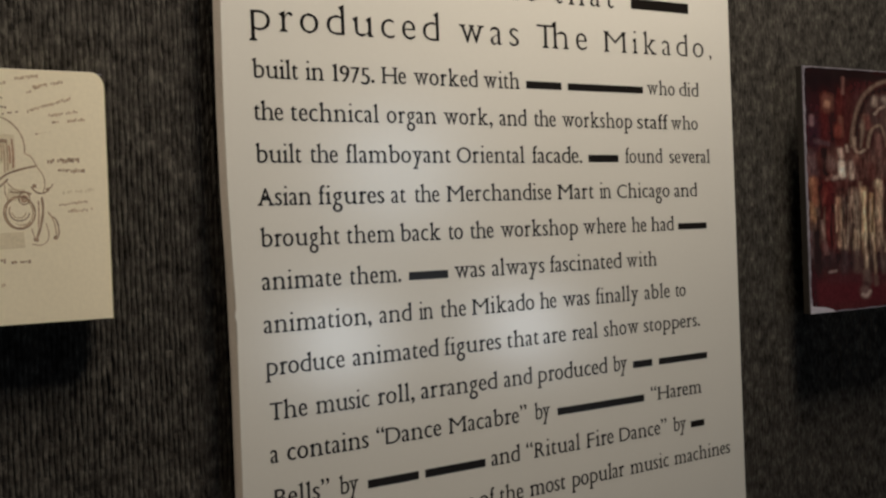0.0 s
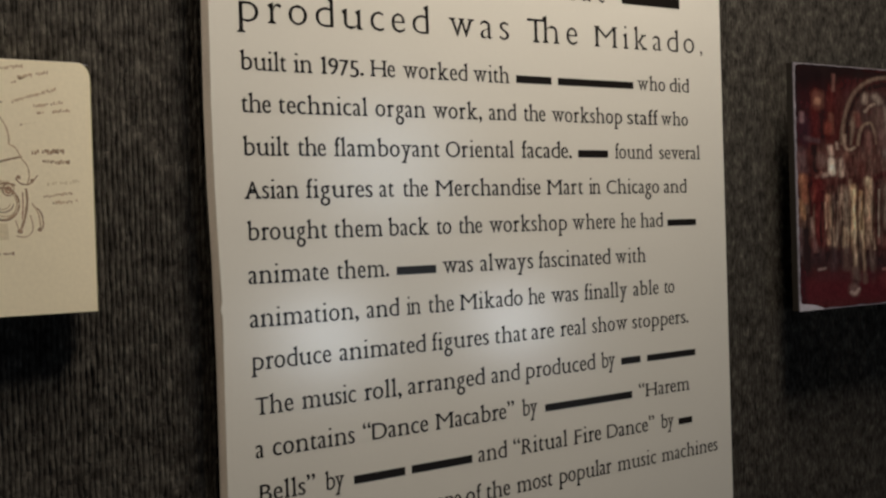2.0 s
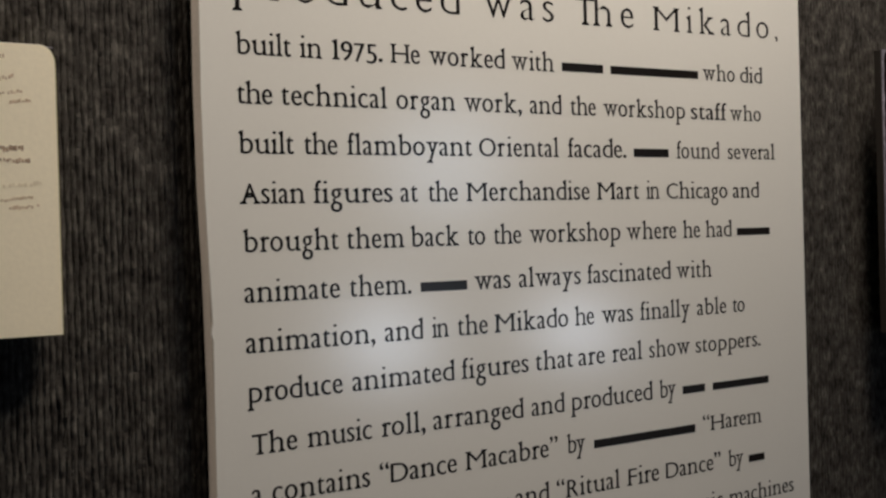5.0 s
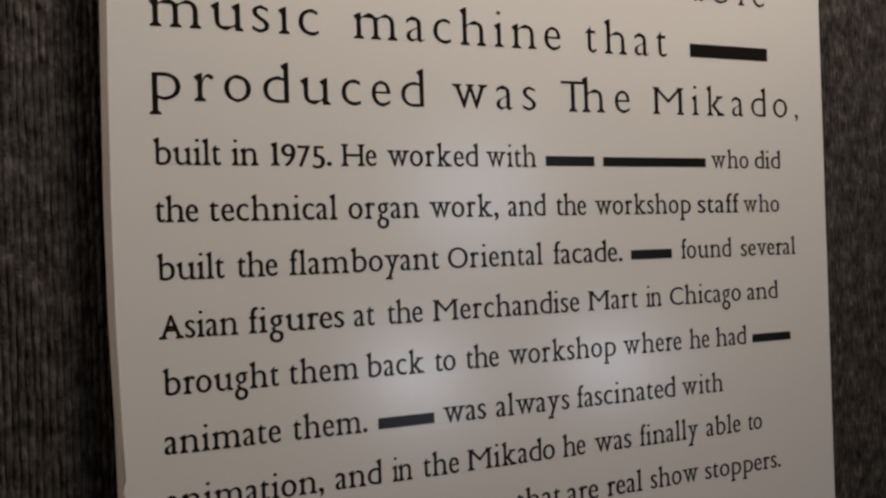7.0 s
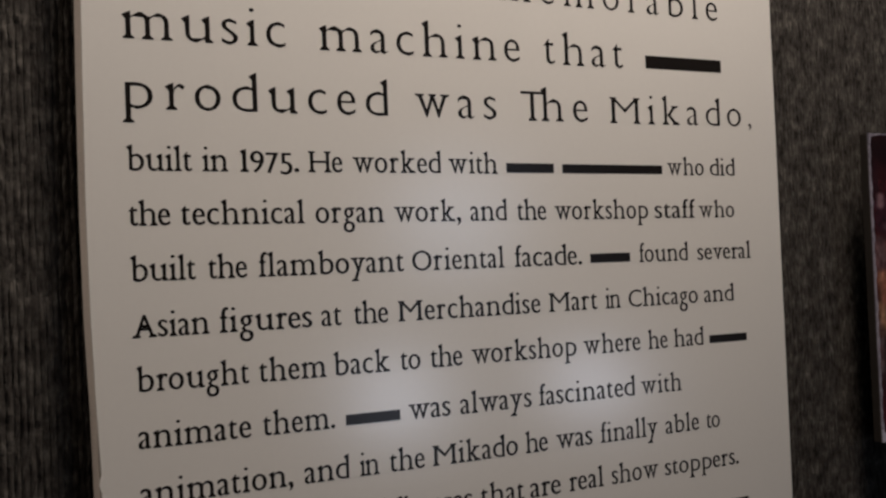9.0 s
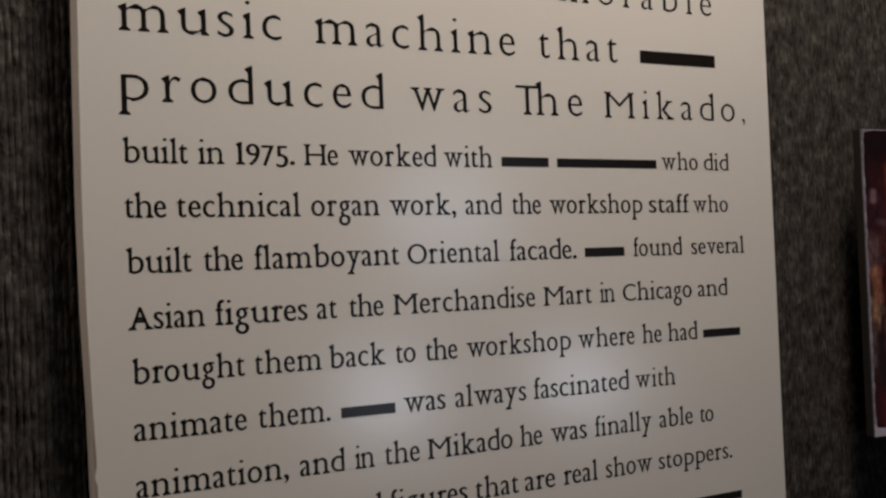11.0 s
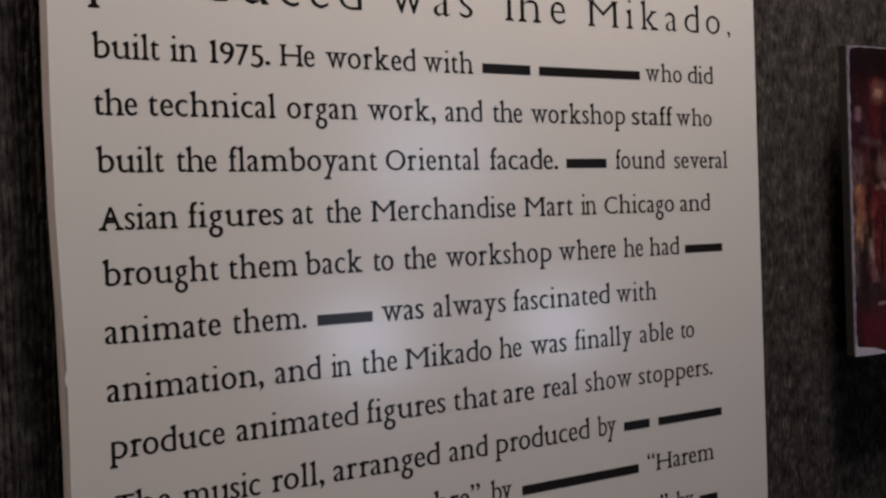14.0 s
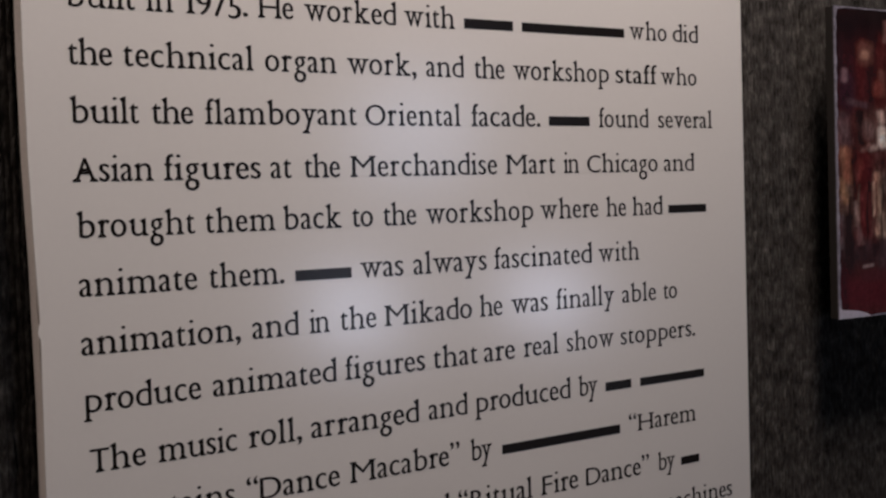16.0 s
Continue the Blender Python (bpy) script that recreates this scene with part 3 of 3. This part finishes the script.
    brush([(99.9, 25.1), (98.8, 29.6)], 6, (0.353, 0.262, 0.209))
    brush([(115.0, 25.6), (120.7, 28.9)], 7, (0.317, 0.233, 0.192))
    brush([(99.1, 38.6), (105.2, 34.4), (112.1, 31.7)], 2.6, (0.365, 0.262, 0.200))
    brush([(124.1, 44.0), (171.9, 50.7)], 16, (0.187, 0.101, 0.084))
    brush([(134.1, 34.6), (136.6, 51.4)], 9, (0.284, 0.205, 0.171))
    brush([(131.2, 26.0), (132.6, 31.6)], 5, (0.046, 0.023, 0.023))
    brush([(151.6, 17.7), (173.8, 17.9)], 7, (0.273, 0.200, 0.155))
    # niche and medallion
    brush([(95.5, 58.7), (92.8, 76.7)], 7, (0.044, 0.014, 0.014))
    brush([(103.0, 58.6), (102.4, 82.7)], 6, (0.233, 0.101, 0.084))
    brush([(111.9, 63.5), (111.9, 79.6)], 4, (0.067, 0.023, 0.020))
    brush([(86.6, 68.3), (89.7, 57.8), (96.8, 50.7), (106.9, 49.0), (112.4, 56.4), (114.3, 67.0)], 2.6, (0.263, 0.168, 0.114))
    brush([(130.1, 59.1), (131.1, 87.1)], 16, (0.205, 0.107, 0.095))
    brush([(133.9, 53.0), (134.5, 58.0)], 6, (0.445, 0.329, 0.257))
    brush([(131.7, 76.9), (170.1, 81.9)], 10, (0.284, 0.252, 0.237))
    # ornament band
    brush([(44.0, 82.4), (169.6, 89.7)], 26, (0.126, 0.056, 0.044))
    brush([(5.9, 74.5), (8.8, 90.7)], 9, (0.107, 0.056, 0.060))
    brush([(14.1, 63.4), (30.8, 66.1)], 4.5, (0.090, 0.044, 0.052))
    brush([(25.1, 71.4), (26.4, 90.7)], 5, (0.020, 0.008, 0.008))
    brush([(34.7, 80.1), (34.4, 85.9)], 8, (0.163, 0.084, 0.074))
    brush([(67.6, 60.2), (68.6, 70.0), (74.9, 72.9), (82.4, 70.8)], 2.6, (0.417, 0.284, 0.205))
    brush([(47.0, 71.2), (49.0, 77.0)], 4.5, (0.488, 0.317, 0.252))
    brush([(56.7, 67.7), (57.3, 71.6)], 3.5, (0.404, 0.284, 0.223))
    brush([(61.5, 81.9), (62.4, 94.6)], 4.5, (0.417, 0.284, 0.223))
    brush([(71.5, 76.9), (72.0, 80.8)], 4.5, (0.233, 0.107, 0.074))
    brush([(76.9, 80.8), (75.5, 90.7)], 7, (0.084, 0.028, 0.023))
    brush([(88.2, 84.7), (95.8, 95.7)], 8, (0.148, 0.052, 0.041))
    brush([(36.2, 95.6), (40.2, 94.6)], 4, (0.404, 0.273, 0.223))
    brush([(48.7, 82.4), (48.9, 92.7)], 5.5, (0.703, 0.566, 0.473))
    brush([(27.6, 97.0), (35.6, 92.6)], 3, (0.273, 0.140, 0.113))
    brush([(98.8, 117.3), (108.0, 102.3), (121.2, 94.8), (141.2, 92.2), (169.3, 94.9)], 6, (0.079, 0.016, 0.016))
    brush([(120.3, 110.0), (168.1, 115.6)], 18, (0.155, 0.084, 0.069))
    # figures and hangings
    brush([(-4, 132), (160, 126)], 38, (0.125, 0.068, 0.050))
    brush([(8.4, 96.9), (12.7, 116.1)], 7, (0.317, 0.101, 0.044))
    brush([(5.0, 117.4), (8.8, 130.8)], 5, (0.353, 0.171, 0.069))
    brush([(18.0, 103.2), (18.8, 142.6)], 4, (0.028, 0.011, 0.009))
    brush([(28.8, 101.8), (28.3, 152.5)], 11, (0.113, 0.012, 0.012))
    brush([(24.9, 103.2), (23.4, 116.2)], 3, (0.179, 0.028, 0.020))
    brush([(34.6, 109.1), (37.4, 143.1)], 3, (0.048, 0.007, 0.008))
    brush([(42.3, 113.1), (43.9, 153.0)], 4.5, (0.404, 0.214, 0.126))
    brush([(39.6, 118.9), (39.9, 141.2)], 2.5, (0.582, 0.341, 0.214))
    brush([(46.9, 142.4), (49.3, 155.7)], 7, (0.341, 0.205, 0.140))
    brush([(54.2, 111.8), (54.8, 143.6)], 4, (0.044, 0.019, 0.017))
    brush([(64.9, 106.9), (62.8, 143.8)], 7.5, (0.214, 0.133, 0.095))
    brush([(61.4, 111.8), (61.8, 134.0)], 2.5, (0.329, 0.214, 0.148))
    brush([(61.6, 136.4), (57.3, 155.9)], 4, (0.052, 0.024, 0.019))
    brush([(66.1, 142.9), (66.9, 156.3)], 6.5, (0.445, 0.306, 0.187))
    brush([(75.0, 99.6), (73.3, 144.1)], 3, (0.341, 0.205, 0.133))
    # columns
    brush([(84.7, 102.1), (84.4, 179.3)], 3, (0.048, 0.019, 0.014))
    brush([(78.8, 104.6), (77.8, 179.0)], 4.5, (0.534, 0.317, 0.163))
    brush([(79.5, 107.1), (78.7, 164.1)], 1.8, (0.819, 0.566, 0.317))
    brush([(88.4, 109.6), (88.1, 144.5)], 3, (0.341, 0.163, 0.056))
    brush([(90.9, 109.7), (91.7, 182.1)], 2.8, (0.473, 0.273, 0.133))
    brush([(94.2, 109.7), (97.3, 157.3)], 3, (0.060, 0.023, 0.017))
    brush([(100.6, 99.7), (101.3, 145.9)], 6.5, (0.566, 0.353, 0.218))
    brush([(103.9, 144.0), (107.2, 160.2)], 3.5, (0.473, 0.306, 0.200))
    brush([(98.8, 144.8), (98.0, 159.9)], 3, (0.341, 0.205, 0.133))
    brush([(113.9, 102.3), (113.3, 157.9)], 5, (0.052, 0.015, 0.014))
    brush([(133.3, 107.5), (133.1, 141.7)], 9, (0.378, 0.306, 0.233))
    brush([(127.8, 127.8), (128.4, 133.5)], 3, (0.095, 0.074, 0.065))
    brush([(117.8, 153.0), (165.5, 159.2)], 10, (0.233, 0.084, 0.065))
    # gaps and folds between the figures
    brush([(14, 128), (11, 168)], 1.6, (0.030, 0.012, 0.010))
    brush([(24, 120), (21, 150)], 1.4, (0.160, 0.090, 0.060))
    brush([(33, 118), (30, 170)], 1.3, (0.022, 0.006, 0.006))
    brush([(42, 118), (39, 160)], 1.2, (0.130, 0.030, 0.026))
    brush([(49, 120), (46, 165)], 1.4, (0.030, 0.016, 0.013))
    brush([(56, 118), (53, 160)], 1.3, (0.300, 0.210, 0.150))
    brush([(62, 122), (59, 168)], 1.3, (0.045, 0.026, 0.020))
    brush([(69, 116), (66, 160)], 1.3, (0.220, 0.150, 0.110))
    brush([(74, 118), (71, 164)], 1.3, (0.035, 0.020, 0.016))
    brush([(88, 114), (85, 170)], 1.2, (0.400, 0.290, 0.190))
    brush([(92, 112), (89, 172)], 1.2, (0.030, 0.016, 0.012))
    brush([(104, 112), (101, 165)], 1.2, (0.280, 0.180, 0.120))
    brush([(108, 110), (105, 160)], 1.3, (0.040, 0.020, 0.016))
    brush([(117, 108), (114, 150)], 1.4, (0.420, 0.320, 0.240))
    brush([(121, 108), (118, 158)], 1.2, (0.060, 0.030, 0.024))
    # lower row
    brush([(4.6, 165.1), (116.7, 171.7)], 19, (0.041, 0.018, 0.020))
    brush([(11.2, 142.4), (11.3, 180.7)], 8, (0.024, 0.010, 0.010))
    brush([(3.7, 141.2), (2.6, 161.2)], 4, (0.133, 0.079, 0.084))
    brush([(19.4, 132.0), (20.1, 147.4)], 3, (0.284, 0.163, 0.133))
    brush([(21.5, 149.4), (24.0, 159.6)], 3.5, (0.233, 0.107, 0.101))
    brush([(49.1, 159.6), (48.1, 177.6)], 6, (0.065, 0.032, 0.034))
    brush([(67.5, 160.3), (66.6, 176.5)], 6.5, (0.113, 0.062, 0.052))
    brush([(104.5, 164.1), (104.6, 191.3)], 4.5, (0.113, 0.062, 0.052))
    brush([(117.1, 165.6), (164.7, 172.6)], 6, (0.074, 0.028, 0.027))
    # column shafts that stand in front of the lower row
    brush([(78.2, 144.3), (79.4, 180.1)], 3.6, (0.400, 0.270, 0.170))
    brush([(79.0, 144.3), (79.8, 174.1)], 1.5, (0.600, 0.440, 0.290))
    brush([(83.9, 144.4), (85.2, 179.3)], 2.2, (0.050, 0.026, 0.020))
    brush([(89.7, 144.6), (92.4, 183.7)], 2.4, (0.340, 0.220, 0.140))
    brush([(102.2, 160.0), (104.2, 182.7)], 2.4, (0.160, 0.100, 0.085))
    # floor
    brush([(3.0, 193.7), (163.3, 197.5)], 27, (0.095, 0.009, 0.014))
    brush([(30.6, 181.6), (103.3, 184.2)], 8, (0.079, 0.014, 0.018))
    brush([(4.0, 175.6), (5.6, 201.9)], 6, (0.044, 0.007, 0.010))
    brush([(128.6, 189.0), (163.7, 190.8)], 15, (0.171, 0.023, 0.028))
    brush([(120.6, 179.0), (164.4, 178.9)], 2.5, (0.353, 0.120, 0.107))
    brush([(27.8, 175.7), (35.6, 175.1)], 2.3, (0.306, 0.200, 0.187))
    brush([(78.7, 178.0), (80.7, 186.1)], 7.5, (0.148, 0.087, 0.074))
    brush([(78.1, 188.4), (79.7, 190.0)], 5, (0.046, 0.017, 0.017))
    brush([(76.2, 193.8), (76.8, 196.8)], 8.5, (0.187, 0.101, 0.090))
    brush([(72.7, 197.6), (77.5, 198.8), (82.7, 195.2)], 3.2, (0.503, 0.353, 0.306))
    brush([(92.5, 182.7), (93.0, 189.2)], 4, (0.163, 0.084, 0.067))
    # Small dabs of carving and cloth too fine to draw one by one.
    rng = np.random.default_rng(11)
    fine, tint = rng.normal(size=u.shape), rng.normal(size=u.shape)
    for field, down_it, across_it in ((fine, 14, 1), (tint, 30, 6)):
        for _ in range(down_it):
            field[1:-1] = (field[:-2] + 2 * field[1:-1] + field[2:]) / 4
        for _ in range(across_it):
            field[:, 1:-1] = (field[:, :-2] + 2 * field[:, 1:-1] + field[:, 2:]) / 4
        field /= field.std()
    busy = np.clip((v - 55) / 25, 0.45, 1) * np.clip((182 - v) / 20, 0.15, 1)
    tone = tone * np.exp(0.24 * busy * fine)[..., None] * np.exp((0.22 * busy * tint)[..., None] * np.array((0.6, 1.0, 1.0)))
    # Greyed and lifted: the cool sheen on the glossy print is put into the colour.
    grey = tone.mean(-1, keepdims=True)
    tone = tone + np.clip(grey * 2.0, 0.04, 0.22) * (grey - tone)
    return np.clip(tone * (1.08, 1.06, 1.08), 0.003, 0.85)


def photograph():
    """A colour print of an ornate red and gilt organ front on a thick dark mount, worn white along its edges."""
    left, low, high, face, wide = 0.3175, 1.3200, 1.5300, -0.0110, 0.254
    right, tall = left + wide, high - low
    thing = tagged(new("mounted_photograph"), "glossy photograph of a red and gilt organ front on dark mount", "photograph")
    part("mount", box(left - 0.0006, right, face + 0.0009, face + 0.0068, low + 0.0003, high - 0.0003, 0.0004), MOUNT, thing, "dark brown mount edge")
    part("mounting_block", box(left + 0.06, right - 0.06, face + 0.0068, WALL + 0.0005, low + 0.06, high - 0.06), MOUNT, thing)
    # The worn paper edge: a little wider here and there, its reflected blue painted in.
    rim = [(left, low), (right, low), (right, high)]
    part("print_edge", sheet(rim + [(left, high)], face, face + 0.0009), WHITE_EDGE, thing, "worn white edge of the print, bluish sheen in its colour")
    nu, nv, m = 230, 250, 0.0007
    f, g = np.meshgrid(np.arange(nu + 1) / nu, np.arange(nv + 1) / nv)
    x, z = left + m + 0.0006 + f * (wide - 2 * m - 0.0006), high - m - g * (tall - 2 * m)
    # Its border frays where the print is rubbed.
    z = z - np.where(g == 0, 0.0003 * np.abs(np.sin(x * 110) + 0.6 * np.sin(x * 310)), 0) + np.where(g == 1, 0.0004 * np.abs(np.sin(x * 90) + 0.7 * np.sin(x * 230)), 0)
    x = x + np.where(f == 0, 0.0007 * np.abs(np.sin(z * 150) + 0.7 * np.sin(z * 390 + 1)), 0)
    tone = picture((x - left) * 1000, (high - z) * 1000)
    verts = np.stack([x, np.full_like(x, face - 0.00003), z], -1).reshape(-1, 3)
    at = np.arange((nu + 1) * (nv + 1)).reshape(nv + 1, nu + 1)
    faces = np.stack([at[1:, :-1], at[1:, 1:], at[:-1, 1:], at[:-1, :-1]], -1).reshape(-1, 4)
    mesh = bpy.data.meshes.new("print")
    mesh.from_pydata(verts.tolist(), [], faces.tolist())
    layer = mesh.color_attributes.new("picture", "FLOAT_COLOR", "POINT")
    layer.data.foreach_set("color", np.concatenate([tone, np.ones(tone.shape[:2] + (1,))], -1).astype(np.float32).ravel())
    mesh.materials.append(print_surface())
    sheet_of_print = new("print", mesh)
    sheet_of_print.parent = thing
    tagged(sheet_of_print, "glossy colour print in reds and golds")
    # The lower corner patch is both wear and painted bluish glare.
    worn = [(0, 0), (0.034, 0.0), (0.030, 0.0022), (0.021, 0.0044), (0.012, 0.0054), (0.004, 0.0060), (0, 0.009)]
    part("worn_corner", sheet([(left + u, low + v) for u, v in worn], face - 0.00006, face + 0.0004), RUBBED_GLARE, thing, "rubbed white paper corner with bluish glare in its colour")
    top = [(0.0, tall), (0.0, tall - 0.008), (0.0022, tall - 0.007), (0.0032, tall - 0.0022), (0.010, tall - 0.0012), (0.020, tall)]
    part("worn_corner", sheet([(left + u, low + v) for u, v in top], face - 0.00006, face + 0.0004), WHITE_EDGE, thing)


photograph()
